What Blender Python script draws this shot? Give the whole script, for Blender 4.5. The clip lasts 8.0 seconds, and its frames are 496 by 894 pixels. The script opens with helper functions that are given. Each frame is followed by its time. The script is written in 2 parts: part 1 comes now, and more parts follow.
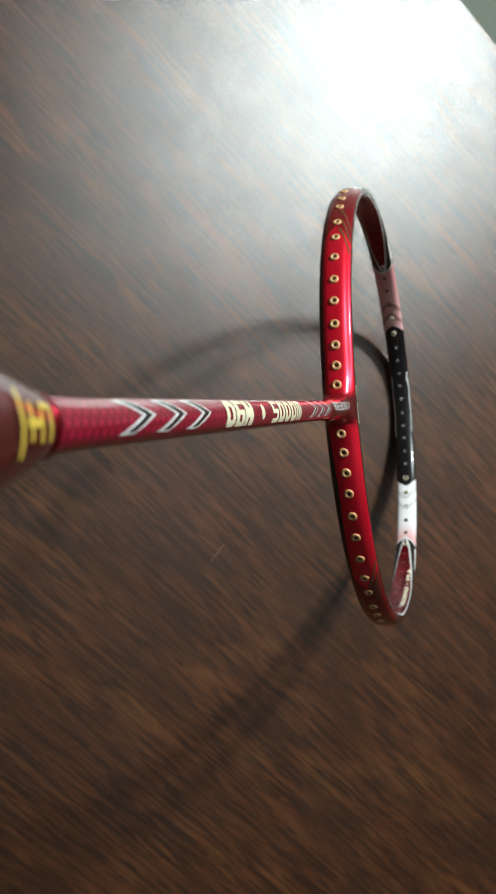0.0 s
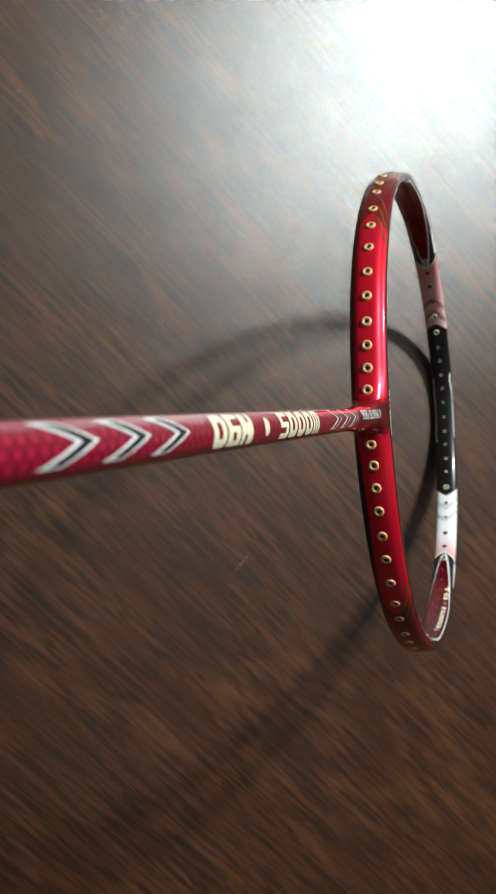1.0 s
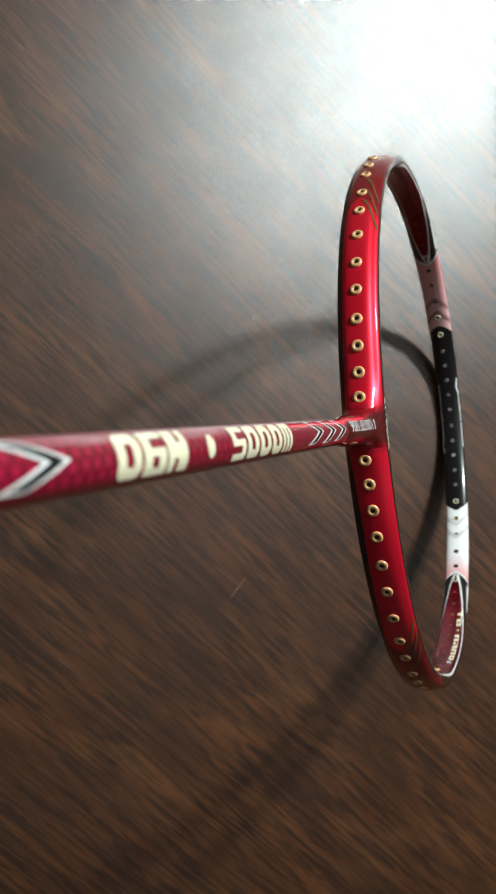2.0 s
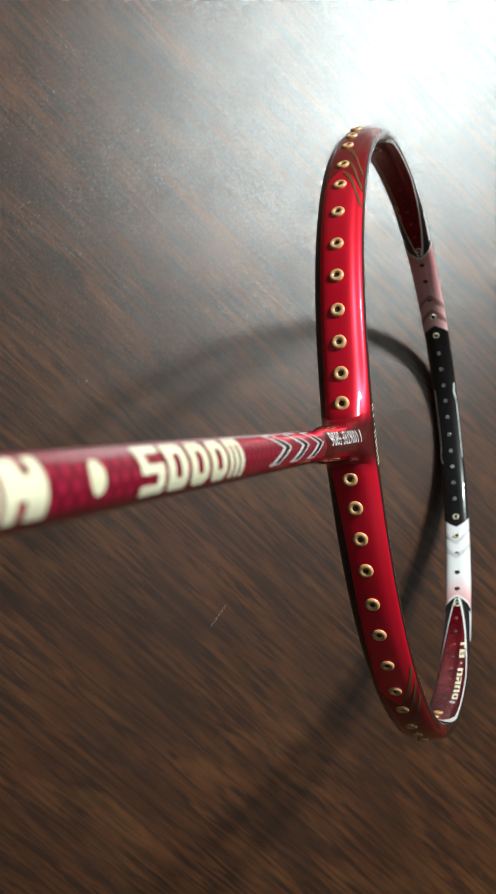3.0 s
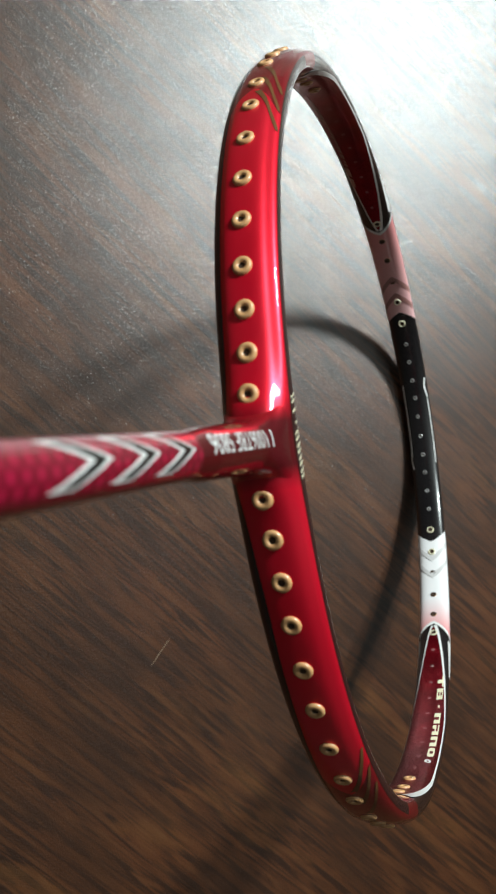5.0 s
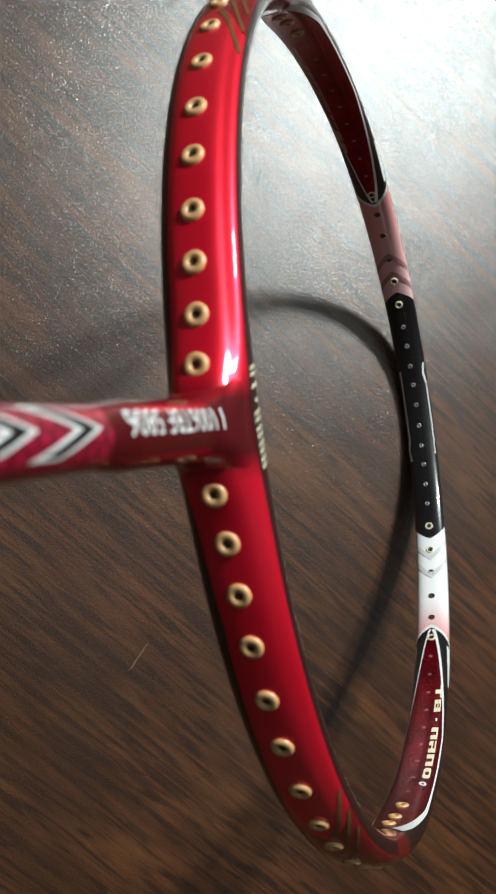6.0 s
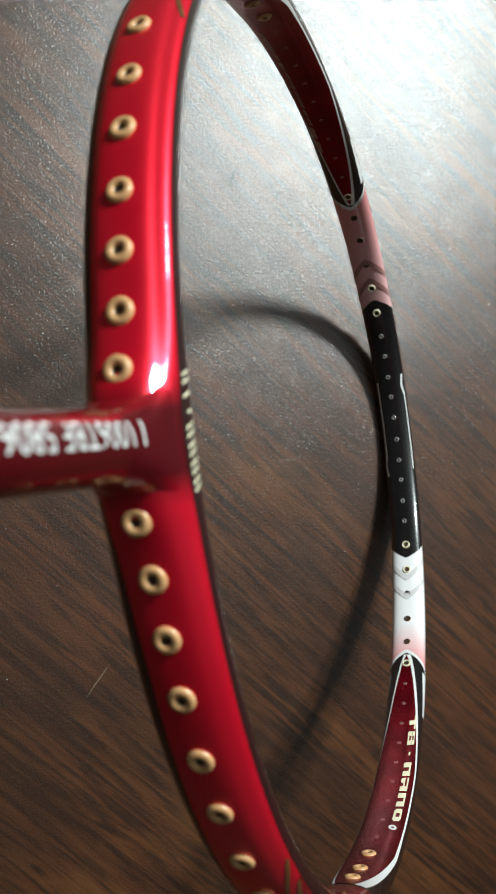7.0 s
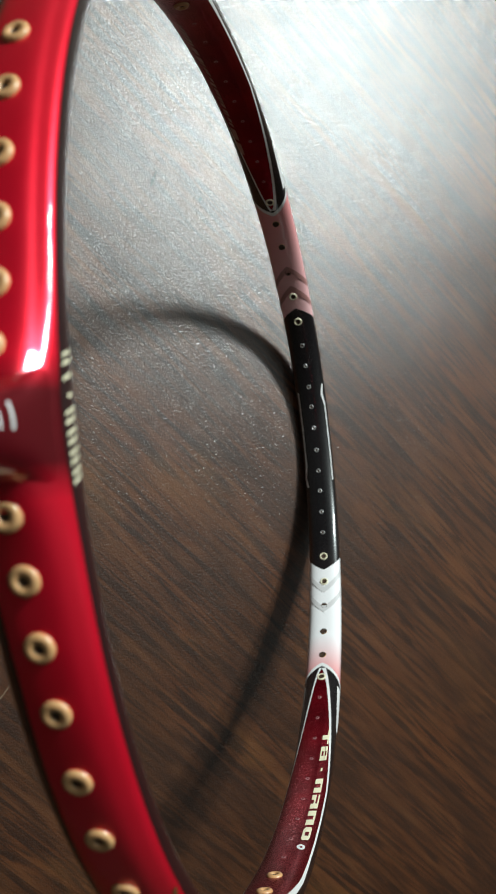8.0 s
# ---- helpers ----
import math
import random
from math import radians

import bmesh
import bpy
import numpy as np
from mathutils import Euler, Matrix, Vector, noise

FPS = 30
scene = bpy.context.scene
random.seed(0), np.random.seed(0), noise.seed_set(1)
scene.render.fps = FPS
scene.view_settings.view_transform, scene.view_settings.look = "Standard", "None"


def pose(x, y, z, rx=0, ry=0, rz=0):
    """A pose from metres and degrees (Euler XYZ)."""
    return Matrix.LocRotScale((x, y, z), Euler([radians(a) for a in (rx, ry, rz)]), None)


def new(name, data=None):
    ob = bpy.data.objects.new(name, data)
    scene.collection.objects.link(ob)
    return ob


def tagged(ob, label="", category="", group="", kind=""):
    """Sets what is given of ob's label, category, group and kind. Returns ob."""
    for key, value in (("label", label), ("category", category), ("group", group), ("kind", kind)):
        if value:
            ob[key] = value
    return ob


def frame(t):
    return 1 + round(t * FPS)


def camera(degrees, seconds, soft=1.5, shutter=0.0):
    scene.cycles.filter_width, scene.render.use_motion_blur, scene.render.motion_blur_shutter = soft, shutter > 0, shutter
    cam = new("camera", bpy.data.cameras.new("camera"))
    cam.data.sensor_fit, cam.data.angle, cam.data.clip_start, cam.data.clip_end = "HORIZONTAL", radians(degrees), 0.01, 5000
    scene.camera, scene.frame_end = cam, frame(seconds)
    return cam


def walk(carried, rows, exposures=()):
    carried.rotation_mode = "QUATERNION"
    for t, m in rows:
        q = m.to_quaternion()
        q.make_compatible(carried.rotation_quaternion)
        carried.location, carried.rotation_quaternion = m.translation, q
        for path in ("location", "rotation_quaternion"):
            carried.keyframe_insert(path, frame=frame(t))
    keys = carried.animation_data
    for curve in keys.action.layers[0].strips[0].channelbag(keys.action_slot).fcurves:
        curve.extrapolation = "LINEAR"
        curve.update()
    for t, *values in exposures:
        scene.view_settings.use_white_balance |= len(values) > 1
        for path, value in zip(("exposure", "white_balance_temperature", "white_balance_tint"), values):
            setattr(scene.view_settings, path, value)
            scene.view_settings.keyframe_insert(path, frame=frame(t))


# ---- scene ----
# ---- camera ----
cam = camera(34.6, 8.0, soft=1.6)
PATH = [
    (0.0, pose(-0.2414, 0.0047, 0.4544, -1.04, -17.38, -5.06)),
    (0.5, pose(-0.2328, 0.0064, 0.4405, -2.16, -17.00, -3.19)),
    (1.0, pose(-0.2264, 0.0073, 0.4310, -1.64, -14.32, -3.96)),
    (1.5, pose(-0.2180, 0.0068, 0.4182, -0.93, -13.56, -4.93)),
    (3.0, pose(-0.1937, 0.0067, 0.3693, 0.57, -13.95, -6.26)),
    (3.5, pose(-0.1867, 0.0040, 0.3586, 0.83, -13.98, -6.79)),
    (4.0, pose(-0.1812, 0.0052, 0.3507, 0.83, -14.24, -6.83)),
    (4.5, pose(-0.1725, 0.0038, 0.3369, 1.37, -14.50, -7.46)),
    (5.0, pose(-0.1648, 0.0040, 0.3254, 1.57, -15.07, -7.87)),
    (6.5, pose(-0.1473, 0.0008, 0.2974, 0.88, -14.78, -7.74)),
    (7.0, pose(-0.1427, 0.0017, 0.2924, 1.61, -15.93, -7.13)),
    (7.5, pose(-0.1385, -0.0032, 0.2894, 2.01, -19.23, -7.25)),
    (8.0, pose(-0.1370, -0.0014, 0.2871, 2.45, -21.07, -6.27)),
]
cam.data.dof.use_dof = True
cam.data.dof.focus_distance = 0.192
cam.data.dof.aperture_fstop = 52
walk(cam, PATH, exposures=((0.0, 0.04), (5.0, 0.02), (6.8, 0.04), (7.4, -0.14), (8.0, -0.15)))

# ---- light ----
def bulb(at, power, radius, colour):
    """One of the two bulbs of the room's lamp, out of view above the table."""
    data = bpy.data.lights.new("bulb_light", "POINT")
    data.shadow_soft_size, data.energy, data.color = radius, power, colour
    ob = new("bulb_light", data)
    ob.location = at
    return ob


for x, y in ((0.570, 0.635), (0.490, 0.750)):
    bulb((x, y, 1.0), 54, 0.052, (0.86, 0.985, 0.975))
world = bpy.data.worlds.new("world")
world.use_nodes = True
world.node_tree.nodes["Background"].inputs["Color"].default_value = (0.30, 0.32, 0.33, 1)
world.node_tree.nodes["Background"].inputs["Strength"].default_value = 0.3
scene.world = world


# ---- materials ----
class Nodes:
    """A small helper round one node material."""

    def __init__(self, name):
        self.mat = bpy.data.materials.new(name)
        self.mat.use_nodes = True
        self.tree = self.mat.node_tree
        self.bsdf = self.tree.nodes["Principled BSDF"]
        self.coords = self.tree.nodes.new("ShaderNodeTexCoord")

    def add(self, kind, **inputs):
        node = self.tree.nodes.new(kind)
        for key, value in inputs.items():
            self.put(node.inputs[key.replace("_", " ")], value)
        return node

    def put(self, socket, value):
        if isinstance(value, bpy.types.NodeSocket):
            self.tree.links.new(value, socket)
        elif isinstance(value, tuple) and len(value) == 3 and socket.type == "RGBA":
            socket.default_value = (*value, 1)
        else:
            socket.default_value = value

    def set(self, **inputs):
        for key, value in inputs.items():
            self.put(self.bsdf.inputs[key.replace("_", " ")], value)

    def place(self, scale=(1, 1, 1), turn=0.0):
        node = self.add("ShaderNodeMapping", Vector=self.coords.outputs["Object"], Scale=scale)
        node.inputs["Rotation"].default_value = (0, 0, turn)
        return node.outputs["Vector"]

    def noise(self, vector, scale, detail=3.0, rough=0.55, distort=0.0):
        return self.add("ShaderNodeTexNoise", Vector=vector, Scale=scale, Detail=detail, Roughness=rough, Distortion=distort).outputs["Fac"]

    def ramp(self, fac, stops):
        node = self.add("ShaderNodeValToRGB", Fac=fac)
        ramp = node.color_ramp
        while len(ramp.elements) < len(stops):
            ramp.elements.new(0.5)
        for element, (at, colour) in zip(ramp.elements, stops):
            element.position, element.color = at, (*colour, 1)
        return node.outputs["Color"]

    def mix(self, fac, a, b, blend="MIX"):
        node = self.tree.nodes.new("ShaderNodeMix")
        node.data_type, node.blend_type = "RGBA", blend
        self.put(node.inputs[0], fac)
        self.put(node.inputs[6], a)
        self.put(node.inputs[7], b)
        return node.outputs[2]

    def range(self, value, a, b, c, d):
        node = self.add("ShaderNodeMapRange", Value=value)
        for key, x in zip(("From Min", "From Max", "To Min", "To Max"), (a, b, c, d)):
            node.inputs[key].default_value = x
        return node.outputs["Result"]

    def bump(self, height, strength, distance, normal=None):
        node = self.add("ShaderNodeBump", Height=height, Strength=strength, Distance=distance)
        if normal:
            self.put(node.inputs["Normal"], normal)
        return node.outputs["Normal"]


def lacquer(name, colour, dark, metallic=0.0, rough=0.3, coat=1.0, coat_rough=0.03, scale=400.0):
    """Glossy lacquer with fine pigment and faint handling wear."""
    m = Nodes(name)
    v = m.place()
    fleck = m.noise(v, scale * 6, 2)
    cloud = m.noise(v, scale * 0.12, 3)
    m.set(Base_Color=m.mix(m.range(cloud, 0.35, 0.7, 0, 1), dark, colour), Metallic=metallic,
          Roughness=m.range(fleck, 0.3, 0.7, rough * 0.85, rough * 1.15),
          Coat_Weight=coat, Coat_Roughness=m.range(m.noise(v, scale * 0.5, 4), 0.4, 0.75, coat_rough, coat_rough + 0.05))
    m.set(Normal=m.bump(fleck, 0.03, 0.0001))
    return m.mat


GRAIN = radians(-49)
MAROON = lacquer("maroon_lacquer", (0.32, 0.004, 0.016), (0.20, 0.003, 0.011), metallic=0.85, rough=0.28, coat=0.0, scale=900.0)
DEEP = lacquer("deep_red_lacquer", (0.36, 0.005, 0.015), (0.26, 0.004, 0.011), metallic=0.55, rough=0.36, coat_rough=0.03)
BLACK = lacquer("black_lacquer", (0.008, 0.006, 0.007), (0.005, 0.004, 0.005), rough=0.3, coat=1.0, coat_rough=0.02)
CREAM = lacquer("cream_gold_print", (0.82, 0.75, 0.55), (0.76, 0.68, 0.47), rough=0.4, coat=0.5)
WHITE = lacquer("white_print", (0.80, 0.78, 0.77), (0.72, 0.70, 0.69), rough=0.4, coat=0.6)
SILVER = lacquer("silver_print", (0.55, 0.54, 0.54), (0.45, 0.44, 0.44), metallic=0.6, rough=0.35)
PINK = lacquer("faded_pink_print", (0.40, 0.17, 0.18), (0.34, 0.13, 0.14), rough=0.4)
SCRIPT = lacquer("tan_print", (0.50, 0.27, 0.21), (0.42, 0.22, 0.17), rough=0.4)
CONE = lacquer("dark_maroon_lacquer", (0.13, 0.003, 0.008), (0.09, 0.002, 0.006), metallic=0.7, rough=0.35)
PALE = lacquer("pale_silver_print", (0.68, 0.65, 0.65), (0.62, 0.59, 0.59), rough=0.4)
ROSE_SHADE = lacquer("shaded_pink_print", (0.42, 0.20, 0.18), (0.36, 0.16, 0.15), rough=0.4, coat=0.3)
BAND_AND_SHADE = lacquer("dark_band_and_shade_lacquer", (0.022, 0.003, 0.005), (0.015, 0.002, 0.004), rough=0.4)
BRONZE = lacquer("bronze_print", (0.20, 0.075, 0.022), (0.15, 0.05, 0.016), metallic=0.3, rough=0.4)
GOLD_INK = lacquer("gold_print", (0.72, 0.50, 0.06), (0.62, 0.42, 0.04), rough=0.4)
# colour of the closed hole floors, standing in for the shade inside
HOLE_SHADE = lacquer("hole_shade", (0.055, 0.026, 0.012), (0.04, 0.018, 0.008), rough=0.7, coat=0.0)


def nylon():
    m = Nodes("beige_gold_nylon")
    v = m.place()
    m.set(Base_Color=m.mix(m.noise(v, 900, 3), (0.56, 0.285, 0.125), (0.66, 0.365, 0.165)), Roughness=0.40,
          Subsurface_Weight=0.08, Subsurface_Radius=(0.001, 0.0006, 0.0003), Coat_Weight=0.5, Coat_Roughness=0.12)
    m.set(Normal=m.bump(m.noise(v, 1500, 2), 0.08, 0.0002))
    return m.mat


NYLON = nylon()


def carbon():
    """Red lacquer over a woven carbon shaft."""
    m = Nodes("red_woven_carbon")
    a = m.add("ShaderNodeTexWave", Vector=m.place((1, 1, 1), radians(38)), Scale=190.0, Distortion=1.2, Detail=1.0)
    b = m.add("ShaderNodeTexWave", Vector=m.place((1, 1, 1), radians(-38)), Scale=190.0, Distortion=1.2, Detail=1.0)
    weave = m.mix(1.0, a.outputs["Color"], b.outputs["Color"], "MULTIPLY")
    m.set(Base_Color=m.mix(weave, (0.24, 0.003, 0.022), (0.60, 0.010, 0.070)), Metallic=0.35, Roughness=0.30, Coat_Weight=1.0,
          Coat_Roughness=0.07, Coat_IOR=1.6)
    return m.mat


CARBON = carbon()


def fading_white(name, end):
    """White lacquer that fades into pink towards the dark red panels."""
    m = Nodes(name)
    x = m.add("ShaderNodeSeparateXYZ", Vector=m.coords.outputs["Object"])
    fade = m.range(x.outputs["X"], 0.190, end, 1, 0)
    m.set(Base_Color=m.mix(fade, (0.86, 0.83, 0.84), (0.76, 0.27, 0.27)), Roughness=0.4, Coat_Weight=0.8, Coat_Roughness=0.05)
    return m.mat


def frame_red():
    """Metallic red lacquer under a clear coat, deep maroon on the joint and where it crosses the throat."""
    m = Nodes("red_metallic_lacquer")
    v = m.coords.outputs["Object"]
    place = m.add("ShaderNodeSeparateXYZ", Vector=v)
    away = m.add("ShaderNodeMath", Value=place.outputs["Y"])
    away.operation = "ABSOLUTE"
    cloud, fleck = m.noise(v, 60, 3), m.noise(v, 2400, 2)
    deep = m.mix(cloud, (0.13, 0.002, 0.007), (0.19, 0.003, 0.011))
    red = m.mix(m.range(cloud, 0.35, 0.7, 0, 1), (0.88, 0.004, 0.026), (0.95, 0.006, 0.034))
    m.set(Base_Color=m.mix(m.range(away.outputs[0], 0.0034, 0.0072, 0, 1), deep, red), Metallic=0.60,
          Roughness=m.range(fleck, 0.3, 0.7, 0.34, 0.44), Coat_Weight=1.0, Coat_Roughness=m.range(m.noise(v, 200, 4), 0.4, 0.75, 0.02, 0.06))
    m.set(Normal=m.bump(fleck, 0.03, 0.0001))
    return m.mat


RED = frame_red()
FADE = fading_white("white_to_pink_lacquer", 0.204)
# pink drawn out further: the upper side's reddish shade, put into the colour
FADE_SHADED = fading_white("white_with_pink_shade_lacquer", 0.300)


def laminate():
    """Brown wood-print laminate with a fine sparkling emboss and long pores."""
    m = Nodes("brown_wood_laminate")
    along = m.place((1, 1, 1), -GRAIN)
    flat = m.add("ShaderNodeMapping", Vector=along, Scale=(11.0, 130.0, 1.0)).outputs["Vector"]
    wide = m.add("ShaderNodeMapping", Vector=along, Scale=(3.0, 22.0, 1.0)).outputs["Vector"]
    fine = m.add("ShaderNodeMapping", Vector=along, Scale=(28.0, 430.0, 1.0)).outputs["Vector"]
    bands = m.noise(wide, 1.6, 5, 0.6, 0.5)
    streak = m.noise(flat, 1.5, 6, 0.65, 0.7)
    pore = m.noise(fine, 1.0, 4, 0.6, 0.8)
    rings = m.add("ShaderNodeTexWave", Vector=m.add("ShaderNodeMapping", Vector=along, Scale=(0.7, 5.5, 1.0)).outputs["Vector"],
                  Scale=2.2, Distortion=9.0, Detail=4.0)
    rings.inputs["Detail Scale"].default_value = 1.6
    base = m.ramp(streak, ((0.26, (0.056, 0.0200, 0.0075)), (0.50, (0.100, 0.0385, 0.0145)), (0.76, (0.132, 0.0600, 0.0260))))
    base = m.mix(m.range(bands, 0.35, 0.7, 0.0, 0.55), base, (0.070, 0.0285, 0.0110))
    base = m.mix(m.range(rings.outputs["Fac"], 0.25, 0.0, 0.0, 0.35), base, (0.046, 0.0200, 0.0084))
    base = m.mix(m.range(pore, 0.46, 0.58, 0.0, 0.84), base, (0.017, 0.0075, 0.0038))
    base = m.mix(m.range(pore, 0.44, 0.28, 0.0, 0.36), base, (0.150, 0.088, 0.046))
    blotch = m.noise(m.add("ShaderNodeMapping", Vector=along, Scale=(11.0, 30.0, 1.0)).outputs["Vector"], 1.0, 4, 0.6)
    base = m.mix(m.range(blotch, 0.42, 0.68, 0.0, 0.65), base, (0.042, 0.0178, 0.0075))
    base = m.mix(m.range(blotch, 0.42, 0.30, 0.0, 0.45), base, (0.165, 0.085, 0.028))
    swirl = m.noise(m.add("ShaderNodeMapping", Vector=along, Scale=(10.0, 36.0, 1.0)).outputs["Vector"], 1.0, 3, 0.55, 1.2)
    base = m.mix(m.range(swirl, 0.50, 0.66, 0.0, 0.60), base, (0.030, 0.0130, 0.0060))
    base = m.mix(m.range(swirl, 0.44, 0.32, 0.0, 0.30), base, (0.150, 0.0720, 0.0300))
    base = m.mix(1.0, base, (0.92, 0.68, 0.46), "MULTIPLY")
    emboss = m.noise(m.place(), 1650, 2, 0.6)
    facet = m.noise(m.place(), 1250, 1, 0.6)
    smear = m.noise(m.place(), 14, 4, 0.6)
    m.set(Base_Color=base, Roughness=m.range(smear, 0.3, 0.7, 0.42, 0.52), Specular_IOR_Level=0.35,
          Coat_Weight=m.range(facet, 0.41, 0.61, 0.25, 0.92), Coat_Roughness=m.range(smear, 0.3, 0.7, 0.18, 0.23), Coat_IOR=1.85)
    n = m.bump(pore, 0.3, 0.0003)
    m.set(Normal=m.bump(emboss, 0.5, 0.00018, n), Coat_Normal=m.bump(emboss, 0.72, 0.00026, m.bump(pore, 0.10, 0.0003)))
    return m.mat


LAMINATE = laminate()


def plain(name, a, b, scale, rough, relief=0.1):
    m = Nodes(name)
    v = m.place()
    m.set(Base_Color=m.mix(m.noise(v, scale, 5), a, b), Roughness=rough)
    m.set(Normal=m.bump(m.noise(v, scale * 12, 3), relief, 0.002))
    return m.mat


# tones of the unseen walls and ceiling set how much fill light bounces
WALL = plain("painted_plaster", (0.105, 0.088, 0.074), (0.135, 0.115, 0.098), 2.0, 0.85)
CEILING = plain("grey_ceiling_paint", (0.22, 0.217, 0.210), (0.26, 0.256, 0.248), 2.0, 0.9)
FLOOR = plain("grey_green_floor", (0.16, 0.18, 0.14), (0.24, 0.26, 0.21), 6.0, 0.6)
GRIP = plain("black_grip_tape", (0.015, 0.014, 0.014), (0.03, 0.028, 0.028), 60.0, 0.8, 0.3)
SCUFF = plain("dark_scuff", (0.030, 0.026, 0.022), (0.05, 0.04, 0.032), 900.0, 0.6)
SCRATCH = plain("pale_scratch", (0.20, 0.14, 0.09), (0.26, 0.18, 0.12), 900.0, 0.6)
LEG = plain("dark_brown_board", (0.05, 0.027, 0.016), (0.085, 0.045, 0.026), 12.0, 0.5)


# ---- mesh helpers ----
def part(name, bm, material, parent=None, label=""):
    bmesh.ops.recalc_face_normals(bm, faces=bm.faces)
    data = bpy.data.meshes.new(name)
    bm.to_mesh(data)
    bm.free()
    for m in material if isinstance(material, tuple) else (material,):
        data.materials.append(m)
    for p in data.polygons:
        p.use_smooth = True
    ob = new(name, data)
    if parent:
        ob.parent = parent
    if label:
        tagged(ob, label)
    return ob


def block(x0, x1, y0, y1, z0, z1, bevel=0.0):
    bm = bmesh.new()
    bmesh.ops.create_cube(bm, size=1)
    bmesh.ops.scale(bm, vec=(x1 - x0, y1 - y0, z1 - z0), verts=bm.verts)
    bmesh.ops.translate(bm, vec=((x0 + x1) / 2, (y0 + y1) / 2, (z0 + z1) / 2), verts=bm.verts)
    if bevel:
        bmesh.ops.bevel(bm, geom=list(bm.edges), offset=bevel, segments=3, affect="EDGES", profile=0.6)
    return bm


def flat_part(ob):
    for p in ob.data.polygons:
        p.use_smooth = False
    return ob


def sheet(rows, close=False):
    """A grid of quads through rows of points; close joins the last point of each row to its first."""
    bm = bmesh.new()
    made = [[bm.verts.new(p) for p in row] for row in rows]
    for a, b in zip(made, made[1:]):
        n = len(a)
        for i in range(n if close else n - 1):
            bm.faces.new((a[i], a[(i + 1) % n], b[(i + 1) % n], b[i]))
    return bm


# ---- room ----
flat_part(tagged(part("floor", block(-2.2, 2.2, -2.2, 2.2, -0.80, -0.75), FLOOR), "grey-green room floor beyond the table edge", "floor", kind="structure"))
# ceiling and walls are unseen, added to close the room and bounce light
flat_part(tagged(part("ceiling", block(-2.2, 2.2, -2.2, 2.2, 1.85, 1.90), CEILING), "unseen grey ceiling added to bounce the lamp's light", "ceiling", kind="structure"))
for name, box in (("wall_north", (-2.2, 2.2, 2.2, 2.3)), ("wall_south", (-2.2, 2.2, -2.3, -2.2)), ("wall_east", (2.2, 2.3, -2.2, 2.2)),
                  ("wall_west", (-2.3, -2.2, -2.2, 2.2))):
    flat_part(tagged(part(name, block(*box, -0.80, 1.90), WALL), "unseen dark plain wall added to close the room", "wall", kind="structure"))

# ---- table: its long edge runs along the grain ----
table = tagged(new("table"), "brown wood-grain laminate table with a square edge", "table")
TURN = Matrix.Rotation(GRAIN, 4, "Z")
EDGE = 0.2215
for name, box, mat in (("tabletop", (-0.70, 0.70, EDGE - 0.80, EDGE, -0.028, 0.0), LAMINATE),
                       ("apron", (-0.62, 0.62, EDGE - 0.09, EDGE - 0.07, -0.11, -0.028), LEG),
                       ("apron", (-0.62, 0.62, EDGE - 0.73, EDGE - 0.71, -0.11, -0.028), LEG)):
    ob = flat_part(part(name, block(*box, bevel=0.0015), mat, table))
    ob.data.transform(TURN)
for x in (-0.64, 0.60):
    for y in (EDGE - 0.75, EDGE - 0.09):
        ob = flat_part(part("leg", block(x, x + 0.045, y, y + 0.045, -0.75, -0.028, bevel=0.002), LEG, table))
        ob.data.transform(TURN)

# small dark scuffs and a pale scratch in the laminate
for (x0, y0), (x1, y1), half, mat in (((-0.0540, 0.1000), (-0.0510, 0.1062), 0.0005, "dark"), ((-0.0354, 0.0950), (-0.0342, 0.0966), 0.0006, "dark"),
                                      ((-0.1296, -0.0820), (-0.1203, -0.0721), 0.00015, "pale")):
    a, b = Vector((x0, y0, 0.00006)), Vector((x1, y1, 0.00006))
    side = Vector((a.y - b.y, b.x - a.x, 0)).normalized() * half
    rows = [[a.lerp(b, f) + side * k * math.sin(math.pi * (0.08 + 0.84 * f)) * (1 + 0.4 * math.sin(17 * f + k)) for k in (-1, 0, 1)] for f in (0, 0.2, 0.4, 0.6, 0.8, 1)]
    part("scuff", sheet(rows), SCUFF if mat == "dark" else SCRATCH, table)

# ---- badminton racket, standing on its tip ----
# racket axes: u along the shaft to the tip, v across the head, w out of its face
STAND = Matrix(((0.5500, 0.0, 0.83516, -0.13157), (-0.01135, 0.99991, 0.00748, 0.00282), (-0.83509, -0.0136, 0.54995, 0.20684), (0, 0, 0, 1)))
racket = tagged(new("badminton_racket"), "unstrung red, black and white badminton racket standing tilted on its tip", "badminton racket")
A, B, EXP, EGG, U0 = 0.1222, 0.10137, 2.044, -0.0222, 0.0009
HALF_R, HALF_W = 0.0031, 0.0057


def hoop(phi, inset):
    """The head's outline: 0 at the throat, pi at the tip, v above zero below pi."""
    c, s = math.cos(phi), math.sin(phi)
    u = -(A - inset) * math.copysign(abs(c) ** (2 / EXP), c)
    v = (B - inset) * math.copysign(abs(s) ** (2 / EXP), s)
    v *= 1 + EGG * u / A
    if c > 0:
        u += 0.0007 * math.exp(-(v / 0.05) ** 4)
    return Vector((u + A + U0, v, 0))


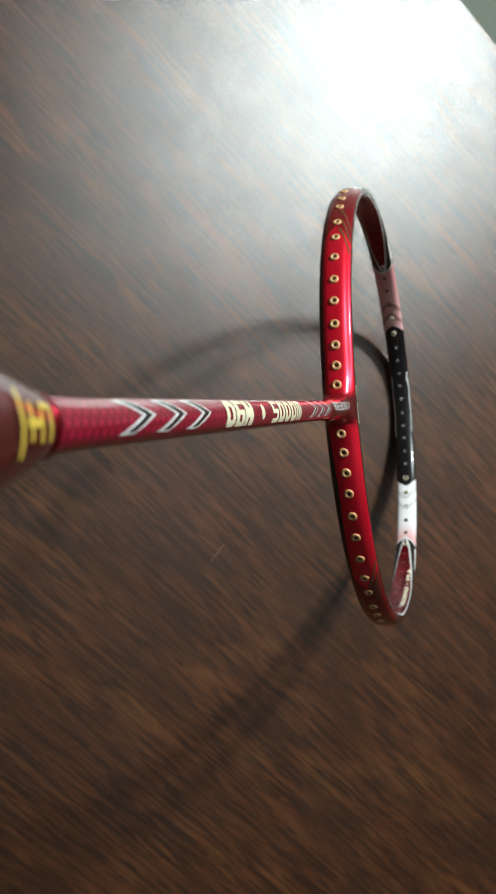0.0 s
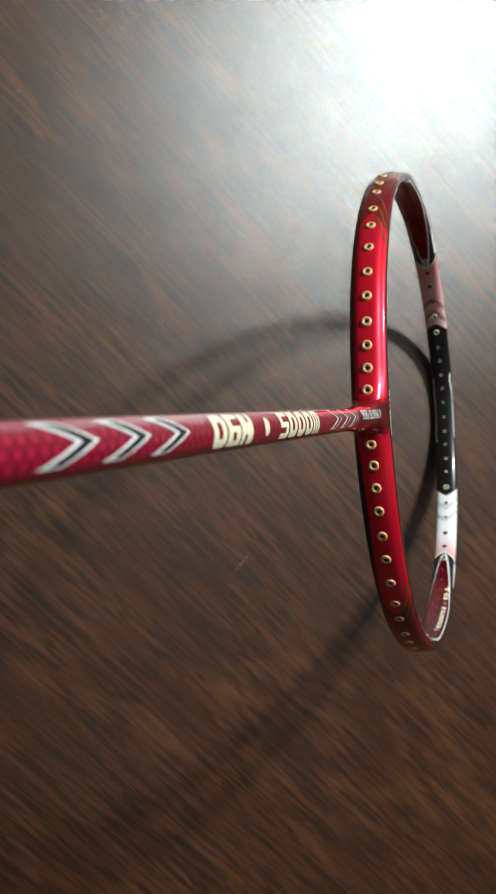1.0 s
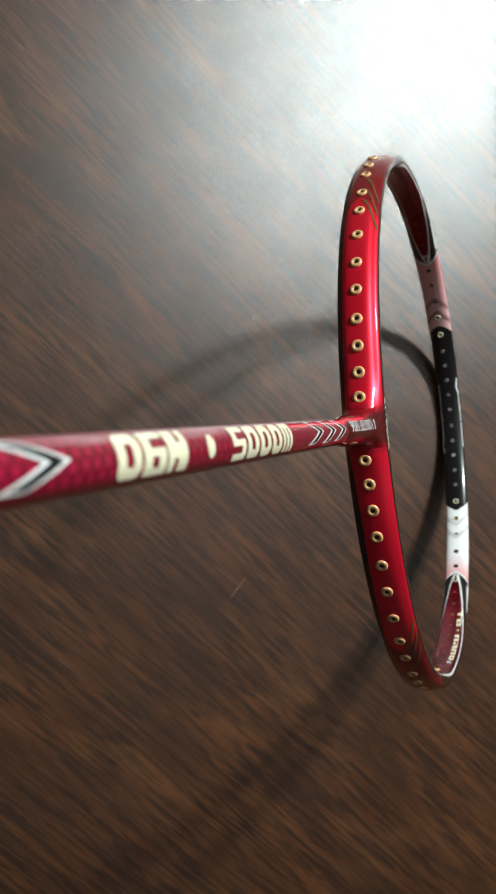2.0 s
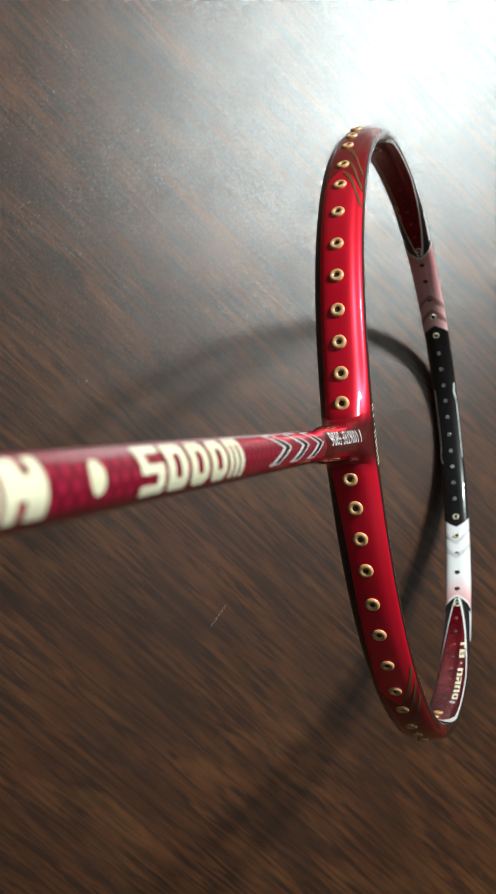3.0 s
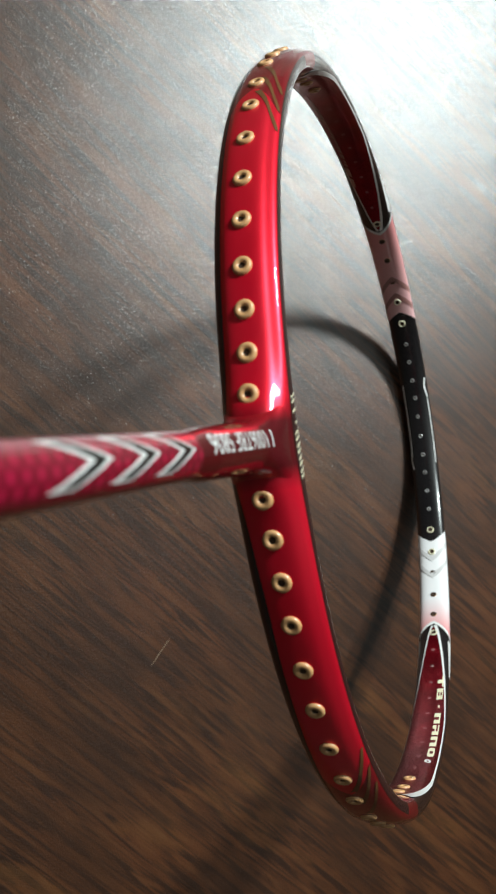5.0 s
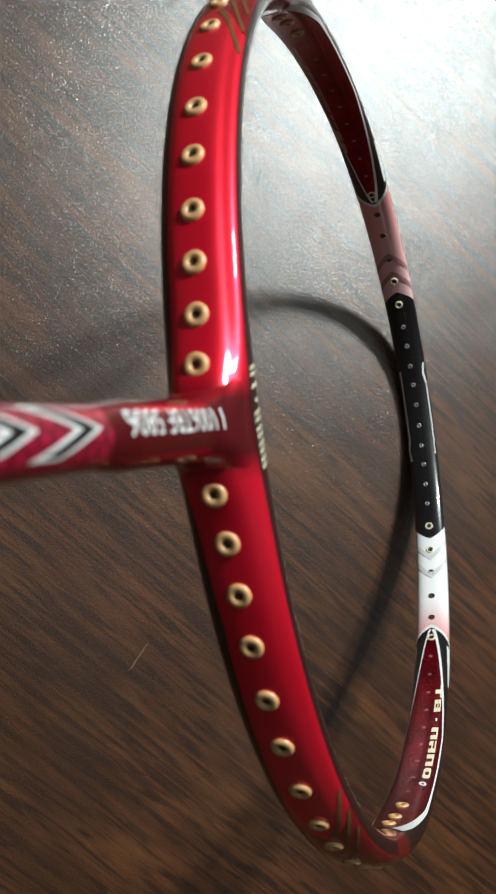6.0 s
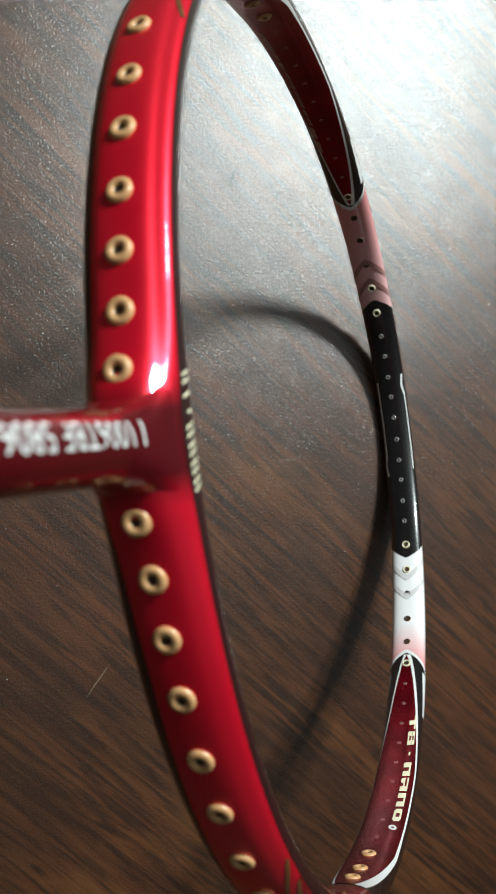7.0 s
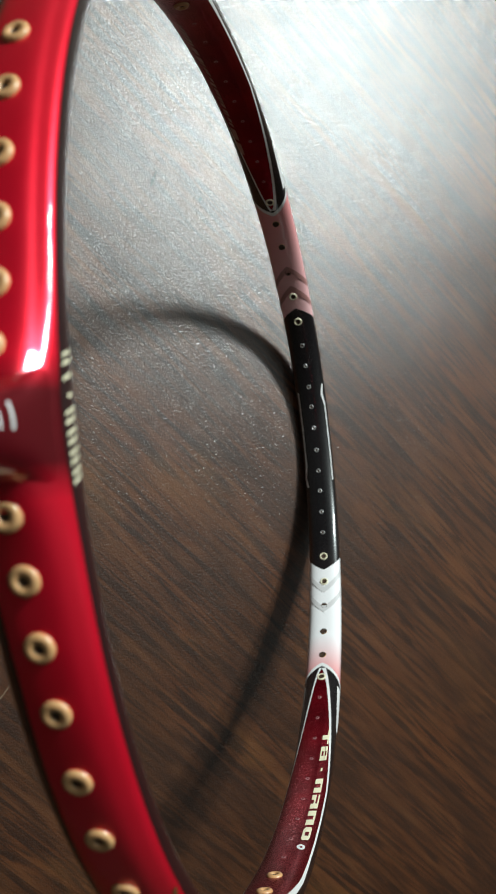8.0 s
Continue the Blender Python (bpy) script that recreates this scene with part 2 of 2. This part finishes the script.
def on_tube(phi, theta, lift=0.0):
    """A point on the frame's tube; theta 0 faces outwards, 90 the face w, 180 inwards, in degrees."""
    mid = hoop(phi, HALF_R)
    along = (hoop(phi + 0.004, HALF_R) - hoop(phi - 0.004, HALF_R)).normalized()
    out = Vector((along.y, -along.x, 0)) * -1
    if out.dot(mid - Vector((A, 0, 0))) < 0:
        out = -out
    c, s = math.cos(radians(theta)), math.sin(radians(theta))
    x = HALF_R * math.copysign(abs(c) ** 0.73, c)
    z = HALF_W * math.copysign(abs(s) ** 0.79, s)
    dip = 1 - (0.020 + 0.048 * max(0.0, min(1.0, math.sin(phi) * 5 + 0.3))) * (math.exp(-((theta % 360 - 45) / 15) ** 2) + math.exp(-((theta % 360 - 315) / 15) ** 2))
    x, z = x * dip, z * dip
    n = Vector((x / HALF_R ** 2, z / HALF_W ** 2)).normalized()
    swell = 0.0
    if c > 0 and math.cos(phi) > 0:
        swell = 0.0042 * math.exp(-(mid.y / 0.0088) ** 2) * c
    return mid + out * (x + n.x * lift) + Vector((-swell, 0, z + n.y * lift))


def tube_zone(phi0, phi1, steps, around=90, lift=0.0):
    """A stretch of the tube between two borders, each a function of theta."""
    rows = []
    for i in range(steps + 1):
        row = []
        for j in range(around):
            th = 360 * j / around
            f = i / steps
            row.append(on_tube(phi0(th) * (1 - f) + phi1(th) * f, th, lift))
        rows.append(row)
    return sheet(rows, close=True)


def patch(phis, lo, hi, lift, steps=6):
    """A decal on the tube: for each phi of a list, theta from lo(phi) to hi(phi)."""
    return sheet([[on_tube(p, lo(p) + (hi(p) - lo(p)) * j / steps, lift) for j in range(steps + 1)] for p in phis])


def span(a, b, n):
    return [a + (b - a) * i / n for i in range(n + 1)]


def inner_off(th):
    """0 on the inner centre line, 1 at the tube's two faces and beyond."""
    return min(1.0, abs(((th - 180 + 180) % 360) - 180) / 90)


TAU = 2 * math.pi
PANEL0, PANEL1, BAND1 = 1.10, 2.215, 2.60


def red_end(th):
    """Where the bright red passes into the deep red towards the sides, on a slant across the outer face."""
    return 0.62 + 0.09 * max(0.0, 1 - abs((th + 180) % 360 - 180) / 66)


part("frame", tube_zone(lambda t: -red_end(t), red_end, 120), RED, racket, "glossy metallic red frame")
for side in (1, -1):
    part("frame_end", tube_zone(lambda t: side * red_end(t), lambda t: side * PANEL0, 30), DEEP, racket, "deep red end of the red frame")
for side in (1, -1):
    def s(phi, side=side):
        return phi if side > 0 else TAU - phi

    part("side_section", tube_zone(lambda t: s(PANEL0), lambda t: s(PANEL1 - 0.07 * inner_off(t)), 60), BLACK, racket, "glossy black side of the frame")
    # the upper section carries its reddish shade in its colour
    part("white_section", tube_zone(lambda t: s(PANEL1 - 0.07 * inner_off(t)), lambda t: s(BAND1 + 0.06 * inner_off(t)), 24), FADE if side < 0 else FADE_SHADED, racket,
         "white section fading to pink")
part("tip_section", tube_zone(lambda t: BAND1 + 0.06 * inner_off(t), lambda t: TAU - BAND1 - 0.06 * inner_off(t), 60), BLACK, racket, "glossy black tip")


def panel_half(phi):
    """Half angle of the dark red inner panel, pointed at both ends."""
    f = (PANEL1 - 0.025 - phi) / (PANEL1 - PANEL0)
    return 62 * max(0.0, min(1.0, f / 0.42)) ** 0.75 * max(0.0, min(1.0, (1 - f) / 0.24)) ** 0.7


for side in (1, -1):
    def s(phi, side=side):
        return phi if side > 0 else TAU - phi

    # panel, its white outline, and the white chevron at its point
    phis = span(PANEL0 + 0.012, PANEL1 - 0.027, 64)
    inv = (lambda q: q) if side > 0 else (lambda q: TAU - q)
    panel = part("inner_panel", patch([s(p) for p in phis], lambda q: 180 - panel_half(inv(q)), lambda q: 180 + panel_half(inv(q)), 0.00008, 10), MAROON,
                 racket, "dark red inner panel")
    for sign in (1, -1):
        part("outline", patch([s(p) for p in span(PANEL0 + 0.006, PANEL1 - 0.020, 64)], lambda q: 180 + sign * panel_half(inv(q)),
                              lambda q: 180 + sign * (panel_half(inv(q)) + (9.0 + 16 * max(0.0, 1.45 - inv(q)) / 0.3 if sign < 0 else 5.0)), 0.00014, 2), WHITE, panel, "thin white outline")
        rows = [[on_tube(s(PANEL1 - 0.07 * inner_off(180 + sign * a) + d), 180 + sign * a, 0.00014) for d in (-0.012, 0.002)] for a in span(0, 130, 20)]
        part("outline", sheet(rows), WHITE, panel, "thin white outline")
        # pale chevrons in the white band
        for at in (2.425, 2.505):
            rows = [[on_tube(s(at + 0.09 * a / 90 + d), 180 + sign * a, 0.00017) for d in (0.0, 0.008, 0.016, 0.024)] for a in span(0, 80, 28)]
            # upper chevrons have that side's pink shade painted into their print
            part("chevron", sheet(rows), PALE if side < 0 else ROSE_SHADE, racket, "pale grey chevron" if side < 0 else "pale chevron with pink shade painted in")
        # white flash on the black flank
        phis2 = span(1.96, 2.13, 12)
        part("flash", patch([s(p) for p in phis2], lambda q: 180 + sign * (76 - 16 * (inv(q) - 1.96) / 0.17), lambda q: 180 + sign * (98 - 8 * abs(inv(q) - 2.06) / 0.1),
                            0.0001, 2), WHITE, racket, "white flash")
    # bronze stripes where the red ends, on the upper edge
    for k in range(3):
        rows = []
        for i in range(15):
            f = i / 14
            ph = 0.565 + 0.060 * k + 0.13 * f
            th = 66 - 60 * f
            rows.append([on_tube(ph * side, th + d, 0.0001) for d in (-5.0, 0, 5.0)])
        part("stripe", sheet(rows), BRONZE, racket, "bronze slanted stripe")

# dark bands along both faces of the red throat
part("edge_band", patch(span(-0.98, 0.98, 90), lambda q: 77 + 8 * max(0, abs(q) - 0.75), lambda q: 108, 0.00006, 4), BAND_AND_SHADE, racket, "dark brown-red band and painted edge shade")
# back band widened onto the outer face, edge shade put into its colour
part("edge_band", patch(span(-0.98, 0.98, 90), lambda q: 244, lambda q: 314 + 15 * max(0.0, min(1.0, -q * 4)) * max(0.0, min(1.0, 1.5 + q * 2)), 0.00006, 8), BAND_AND_SHADE, racket, "dark brown-red band and painted edge shade")

# silver lines with a hooked end on the tip
for th, a, b, hook in ((121, 3.00, 3.31, 1), (228, 2.95, 3.26, -1)):
    line = part("silver_line", patch(span(a, b, 24), lambda q: th - 3.6, lambda q: th + 3.6, 0.0001, 2), WHITE, racket, "thin silver line")
    end = a if hook > 0 else b
    rows = []
    for i in range(9):
        f = i / 8
        ph = end + hook * (-0.075 + 0.085 * f)
        rows.append([on_tube(ph, th + d + hook * 15 * (1 - abs(2 * f - 1)) * (1 if hook > 0 else -1) * 0.8, 0.00012) for d in (-6.0, 6.0)])
    part("silver_mark", sheet(rows), WHITE, line, "hooked silver mark")


# ---- eyelets ----
def lathe(profile, n=20):
    return sheet([[Vector((r * math.cos(TAU * k / n), r * math.sin(TAU * k / n), z)) for k in range(n)] for r, z in profile], close=True)


def eyelet_mesh(name, radius, hole, height):
    bm = lathe(((radius * 1.0, -0.0006), (radius, height * 0.35), (radius * 0.86, height * 0.85), (radius * 0.68, height), (hole * 1.15, height * 0.80),
                (hole, max(0.00016, height * 0.3)), (hole * 0.92, 0.00012), (0.00002, 0.00012)))
    data = bpy.data.meshes.new(name)
    bmesh.ops.recalc_face_normals(bm, faces=bm.faces)
    bm.faces.ensure_lookup_table()
    for f in bm.faces:
        f.smooth = True
        z = f.calc_center_median()
        # the floor shuts the hole above the tube; a dark colour gives its depth
        if math.hypot(z.x, z.y) < hole * 0.99:
            f.material_index = 1
    bm.to_mesh(data)
    bm.free()
    return data


def seat(data, name, phi, theta, materials, label=""):
    if not data.materials:
        for m in materials:
            data.materials.append(m)
    ob = new(name, data)
    p = on_tube(phi, theta)
    n = (on_tube(phi, theta, 0.001) - p).normalized()
    ob.matrix_local = Matrix.Translation(p) @ n.to_track_quat("Z", "Y").to_matrix().to_4x4()
    ob.parent = racket
    if label:
        tagged(ob, label)
    return ob


EYELET = eyelet_mesh("eyelet", 0.00172, 0.00060, 0.00055)
FLUSH = eyelet_mesh("eyelet", 0.00150, 0.00090, 0.00040)
PIN = eyelet_mesh("eyelet", 0.00085, 0.00048, 0.00022)
BARE = eyelet_mesh("string_hole", 0.00122, 0.00100, 0.00018)
DOT = eyelet_mesh("string_hole", 0.00060, 0.00030, 0.00020)
OUTER = (0.075, 0.138, 0.2065, 0.2795, 0.364, 0.449, 0.546, 0.645, 0.734, 0.848, 0.93, 1.02)
for phi in OUTER:
    for side in (1, -1):
        seat(EYELET, "eyelet", side * phi, 0, (NYLON, HOLE_SHADE), "beige-gold nylon eyelet")
for side in (1, -1):
    def s(phi, side=side):
        return phi if side > 0 else TAU - phi

    for phi in (1.17, 1.24, 1.33):
        seat(EYELET, "eyelet", s(phi), 180, (NYLON, HOLE_SHADE), "beige-gold nylon eyelet")
    for phi in (2.16, 2.55, 2.655):
        seat(FLUSH, "eyelet", s(phi), 180, (CREAM, HOLE_SHADE), "cream ringed eyelet")
    for phi in (2.25, 2.345, 2.45):
        seat(BARE, "string_hole", s(phi), 180, (NYLON, HOLE_SHADE))
    for phi in (2.755, 2.841, 2.929, 3.012, 3.098):
        seat(PIN, "eyelet", s(phi), 180, (SILVER, HOLE_SHADE), "small pale ringed eyelet")
    for k in range(9):
        seat(DOT, "string_hole", s(1.42 + 0.082 * k), 180, (PINK, MAROON))

# ---- shaft and joint ----
SHAFT_R = 0.0031


def on_shaft(u, angle, lift=0.0, r=SHAFT_R):
    """A point on the shaft; angle 0 faces w, 90 faces v."""
    a = radians(angle)
    return Vector((u, (r + lift) * math.sin(a), (r + lift) * math.cos(a)))


def turned(profile, n=32):
    return sheet([[on_shaft(u, 360 * k / n, 0, r) for k in range(n)] for u, r in profile], close=True)


def joint_size(u):
    """Half width across the head and half thickness of the joint."""
    f = max(0.0, min(1.0, (u + 0.030) / 0.032))
    g = max(0.0, min(1.0, (u + 0.0065) / 0.0105))
    k = max(0.0, min(1.0, (u + 0.0095) / 0.0135))
    thick = SHAFT_R + 0.0004 * min(1, f * 6) + 0.0006 * f
    return thick + 0.0075 * g ** 3, thick + 0.00128 * k * k * (3 - 2 * k)


def on_joint(u, angle, lift=0.0):
    a = radians(angle)
    y, z = joint_size(u)
    flat = 2 / (2 + 3.5 * max(0.0, min(1.0, (u + 0.0065) / 0.0105)))
    return Vector((u, (y + lift) * math.copysign(abs(math.sin(a)) ** flat, math.sin(a)), (z + lift) * math.copysign(abs(math.cos(a)) ** flat, math.cos(a))))


part("shaft", turned([(-0.196 + 0.168 * k / 40, SHAFT_R + 0.0003 * max(0, 1 - k / 3)) for k in range(41)]), CARBON, racket, "dark pink-red woven carbon shaft")
part("joint", sheet([[on_joint(u, 360 * k / 48) for k in range(48)] for u in span(-0.0300, 0.0046, 60)], close=True), RED, racket, "dark red glossy joint")
cone = part("handle_cone", turned([(-0.1945, 0.0034), (-0.1955, 0.0041), (-0.199, 0.0050), (-0.206, 0.0068), (-0.218, 0.0100), (-0.232, 0.0126), (-0.240, 0.0132)]),
            CONE, racket, "dark red tapered handle cone")
grip = turned([(-0.238, 0.0126), (-0.2385, 0.0142), (-0.30, 0.0142), (-0.41, 0.0150), (-0.424, 0.0165), (-0.428, 0.0150), (-0.428, 0.0002)])
part("grip", grip, GRIP, racket, "black wrapped grip")
part("collar", turned([(-0.1952, 0.00345), (-0.1950, 0.0039), (-0.1940, 0.0039), (-0.1936, 0.00345)]), MAROON, racket, "dark red collar")


def shaft_chevron(u, half, reach, parent):
    """A black chevron with a white outline, pointing to the head."""
    def arm(name, d0, d1, mat, lift, grow):
        rows = []
        for a in span(-half - grow, half + grow, 20):
            back = reach * abs(a - 0) / half
            rows.append([on_shaft(u - back + d, a + 11, lift) for d in span(d0, d1, 2)])
        return part(name, sheet(rows), mat, parent)
    tagged(arm("chevron", -0.0043, 0.0, WHITE, 0.00008, 4), "black chevron outlined in white")
    arm("chevron_core", -0.0033, -0.0010, BLACK, 0.00016, -2)


for u in (-0.1440, -0.1555, -0.1675):
    shaft_chevron(u, 41, 0.0062, racket)
for u in (-0.0320, -0.0418, -0.0522):
    shaft_chevron(u, 41, 0.0062, racket)


# ---- writing ----
def letters(text, width, height, squeeze=12, bold=0.03):
    """Flat letters as a bmesh, centred, of the given size, cut into strips so that they can be bent."""
    curve = bpy.data.curves.new("writing", "FONT")
    curve.body = text
    curve.resolution_u = 3
    curve.offset = bold
    ob = new("writing", curve)
    bpy.context.view_layer.update()
    data = bpy.data.meshes.new_from_object(ob.evaluated_get(bpy.context.evaluated_depsgraph_get()))
    bm = bmesh.new()
    bm.from_mesh(data)
    bpy.data.objects.remove(ob)
    bpy.data.curves.remove(curve)
    bpy.data.meshes.remove(data)
    xs = [v.co.x for v in bm.verts]
    ys = [v.co.y for v in bm.verts]
    for v in bm.verts:
        v.co = ((v.co.x - min(xs)) / (max(xs) - min(xs)) * width - width / 2, (v.co.y - min(ys)) / (max(ys) - min(ys)) * height - height / 2, 0)
    for k in range(1, squeeze):
        bmesh.ops.bisect_plane(bm, geom=list(bm.verts) + list(bm.edges) + list(bm.faces), plane_co=(0, -height / 2 + height * k / squeeze, 0), plane_no=(0, 1, 0))
    n = max(4, int(width / height * 5))
    for k in range(1, n):
        bmesh.ops.bisect_plane(bm, geom=list(bm.verts) + list(bm.edges) + list(bm.faces), plane_co=(-width / 2 + width * k / n, 0, 0), plane_no=(1, 0, 0))
    return bm


def shaft_writing(text, u0, u1, height, mat, label, centre=6, slant=0.0, lift=0.0001, joint=False, bold=0.045):
    """Writing that reads from the joint towards the handle."""
    bm = letters(text, u1 - u0, height, bold=bold)
    for v in bm.verts:
        u = (u0 + u1) / 2 - v.co.x - slant * v.co.y
        ang = centre - math.degrees(v.co.y / SHAFT_R)
        v.co = on_shaft(u, ang, lift)
        if joint:
            wide, thick = joint_size(u)
            y = 0.0041 * math.sin(radians(ang))
            p = 2 + 3.5 * max(0.0, min(1.0, (u + 0.0065) / 0.0105))
            v.co = (u, y, thick * (1 - abs(y / wide) ** p) ** (1 / p) + lift)
    return part("writing", bm, mat, racket, label)


def ring(x0, x1, y0, y1, cut, wide, tall):
    """A bar-built ring with cut corners: (outer, inner) corner loops."""
    def loop(a, b, c, d, k):
        return [(a + k, c), (b - k, c), (b, c + k), (b, d - k), (b - k, d), (a + k, d), (a, d - k), (a, c + k)]
    return loop(x0, x1, y0, y1, cut), loop(x0 + wide, x1 - wide, y0 + tall, y1 - tall, cut * 0.35)


# heavy square letters as filled cells: the cells' borders across and up, and the rows from the top
CELLS = {"S": ((0, 0.32, 0.68, 1), (1, 0.8, 0.59, 0.41, 0.2, 0), ("111", "100", "111", "001", "111")),
         "W": ((0, 0.24, 0.38, 0.62, 0.76, 1), (1, 0.2, 0), ("10101", "11111")),
         "N": ((0, 0.3, 0.5, 0.7, 1), (1, 0.68, 0.32, 0), ("1101", "1111", "1011")),
         "T": ((0, 0.34, 0.66, 1), (1, 0.74, 0), ("111", "010")),
         "B": ((0, 0.34, 0.66, 1), (1, 0.84, 0.60, 0.42, 0.18, 0), ("111", "101", "111", "101", "111")),
         "n": ((0, 0.36, 0.64, 1), (1, 0.74, 0), ("111", "101")),
         "A": ((0, 0.36, 0.64, 1), (1, 0.78, 0.52, 0.32, 0), ("111", "001", "111", "101")),
         ".": ((0.38, 0.62), (0.62, 0.38), ("1",)),
         "9": ((0, 0.36, 0.64, 1), (1, 0.82, 0.58, 0.40, 0.18, 0), ("111", "101", "111", "001", "111"))}


def block_glyph(char):
    """The quads of one letter in a box 1 by 1."""
    if char in "O0D":
        outer, inner = ring(0.02, 0.98, 0, 1, 0.16 if char != "D" else 0.09, 0.33, 0.26)
        return [(outer[i], inner[i], inner[(i + 1) % 8], outer[(i + 1) % 8]) for i in range(8)]
    xs, ys, rows = CELLS[char]
    return [((xs[i], ys[j]), (xs[i + 1], ys[j]), (xs[i + 1], ys[j + 1]), (xs[i], ys[j + 1])) for j, row in enumerate(rows) for i, c in enumerate(row) if c == "1"]


def block_letters(text, gap):
    """Each letter's flat mesh, its place along the word, and a letter's share of the word's length."""
    step = 1 / (len(text) + gap * (len(text) - 1))
    for k, char in enumerate(text):
        bm = bmesh.new()
        for quad in block_glyph(char):
            bm.faces.new([bm.verts.new((x, y, 0)) for x, y in quad])
        bmesh.ops.remove_doubles(bm, verts=bm.verts, dist=0.0001)
        for n in range(1, 10):
            bmesh.ops.bisect_plane(bm, geom=list(bm.verts) + list(bm.edges) + list(bm.faces), plane_co=(0, n / 10, 0), plane_no=(0, 1, 0))
        for v in bm.verts:
            v.co.x = step * (k * (1 + gap) + v.co.x)
        yield bm


def block_writing(text, u0, u1, height, label, centre=6, gap=0.16):
    """A word in heavy square letters round the shaft, reading from the joint towards the handle."""
    for bm in block_letters(text, gap):
        for v in bm.verts:
            v.co = on_shaft(u1 - (u1 - u0) * v.co.x, centre - math.degrees((v.co.y - 0.5) * height / SHAFT_R), 0.0001)
        part("letter", bm, CREAM, racket, label)


block_writing("WOODS", -0.1030, -0.0745, 0.0052, "cream printed square letter")
block_writing("N90", -0.1357, -0.1185, 0.0052, "cream printed square letter", gap=0.10)
shaft_writing("11006TBF 5806", -0.0274, -0.0046, 0.0021, WHITE, "white printed serial number", centre=14, joint=True, bold=0.0)
dot = sheet([[on_shaft(-0.1110 + r * 0.0013 * math.cos(TAU * k / 20), 6 + math.degrees(r * 0.0016 * math.sin(TAU * k / 20) / SHAFT_R), 0.0001)
              for k in range(20)] for r in (0.05, 0.5, 1.0)], close=True)
part("dot", dot, CREAM, racket)


def panel_writing(text, phi0, phi1, theta, tall, label):
    """Writing along an inner panel on the v-below-zero side, reading away from the tip, tops towards w."""
    for bm in block_letters(text, 0.16):
        for v in bm.verts:
            lean = 0.008 * (v.co.y - 0.5)
            v.co = on_tube(TAU - (phi0 + (phi1 - phi0) * v.co.x + lean), theta - tall * (v.co.y - 0.5), 0.00016)
        part("letter", bm, CREAM, racket, label)


panel_writing("TB.nAnO", 1.945, 1.50, 150, 23, "cream printed square letter on the inner panel")
mark = sheet([[on_tube(TAU - 1.47 + 0.011 * r * math.cos(TAU * k / 16), 154 + 11 * r * math.sin(TAU * k / 16), 0.00016) for k in range(16)] for r in (0.35, 1.0)], close=True)
part("ring_mark", mark, WHITE, racket)
# writing on the other panel that cannot be read: short bars
rng = random.Random(4)
phi = 1.42
while phi < 1.93:
    w = rng.uniform(0.007, 0.018) if phi < 1.86 else 0.045
    tall = rng.uniform(9, 15) if phi < 1.86 else 17
    rows = [[on_tube(phi + w * f - 0.012 * g, 206 + tall * g, 0.00016) for f in (0, 0.5, 1)] for g in (0, 0.33, 0.67, 1)]
    part("writing_bar", sheet(rows), SCRIPT, racket)
    phi += w + rng.choice((0.004, 0.006, 0.012))
# maker's mark on the face of the throat: pairs of thin slanted bars
for k in range(7):
    c = 0.064 - 0.0185 * k
    for d, wide in (((-0.0042, 0.0038), (0.0042, 0.0038)) if k not in (1, 2) else ((0.0, 0.0042),)):
        lo, hi = (82, 98) if k != 2 else (87, 93)
        rows = [[on_tube(c + d + wide * (f - 0.5) + 0.012 * (th - 87) / 21, th, 0.00012) for f in (0, 0.5, 1)] for th in span(lo, hi, 6)]
        part("mark_bar", sheet(rows), CREAM, racket)
# worn paint under the joint
rows = [[on_joint(u + 0.0008 * math.sin(a * 0.7), a, 0.00012) for u in span(-0.0062 + 0.0009 * i, -0.0030 - 0.0003 * i, 4)] for i, a in enumerate((-62, -68, -74, -80))]
part("paint_chip", sheet(rows), PALE, racket, "small pale chip in the paint")
# gold mark on the cone: plain bars and an arc
def cone_radius(u):
    return 0.0041 + (-0.1955 - u) * 0.257


def cone_bar(u0, u1, a0, a1):
    rows = [[on_shaft(u, a, 0.0002, cone_radius(u) + 0.0001) for u in span(u0, u1, 3)] for a in span(a0, a1, 8)]
    part("mark_bar", sheet(rows), GOLD_INK, cone)


cone_bar(-0.1990, -0.1982, -20, 22)
cone_bar(-0.2010, -0.1990, 15, 22)
cone_bar(-0.2018, -0.2010, -18, 20)
cone_bar(-0.2056, -0.2018, -3, 5)
cone_bar(-0.2048, -0.2040, -14, 18)
cone_bar(-0.2075, -0.2066, -24, 26)

racket.matrix_world = STAND
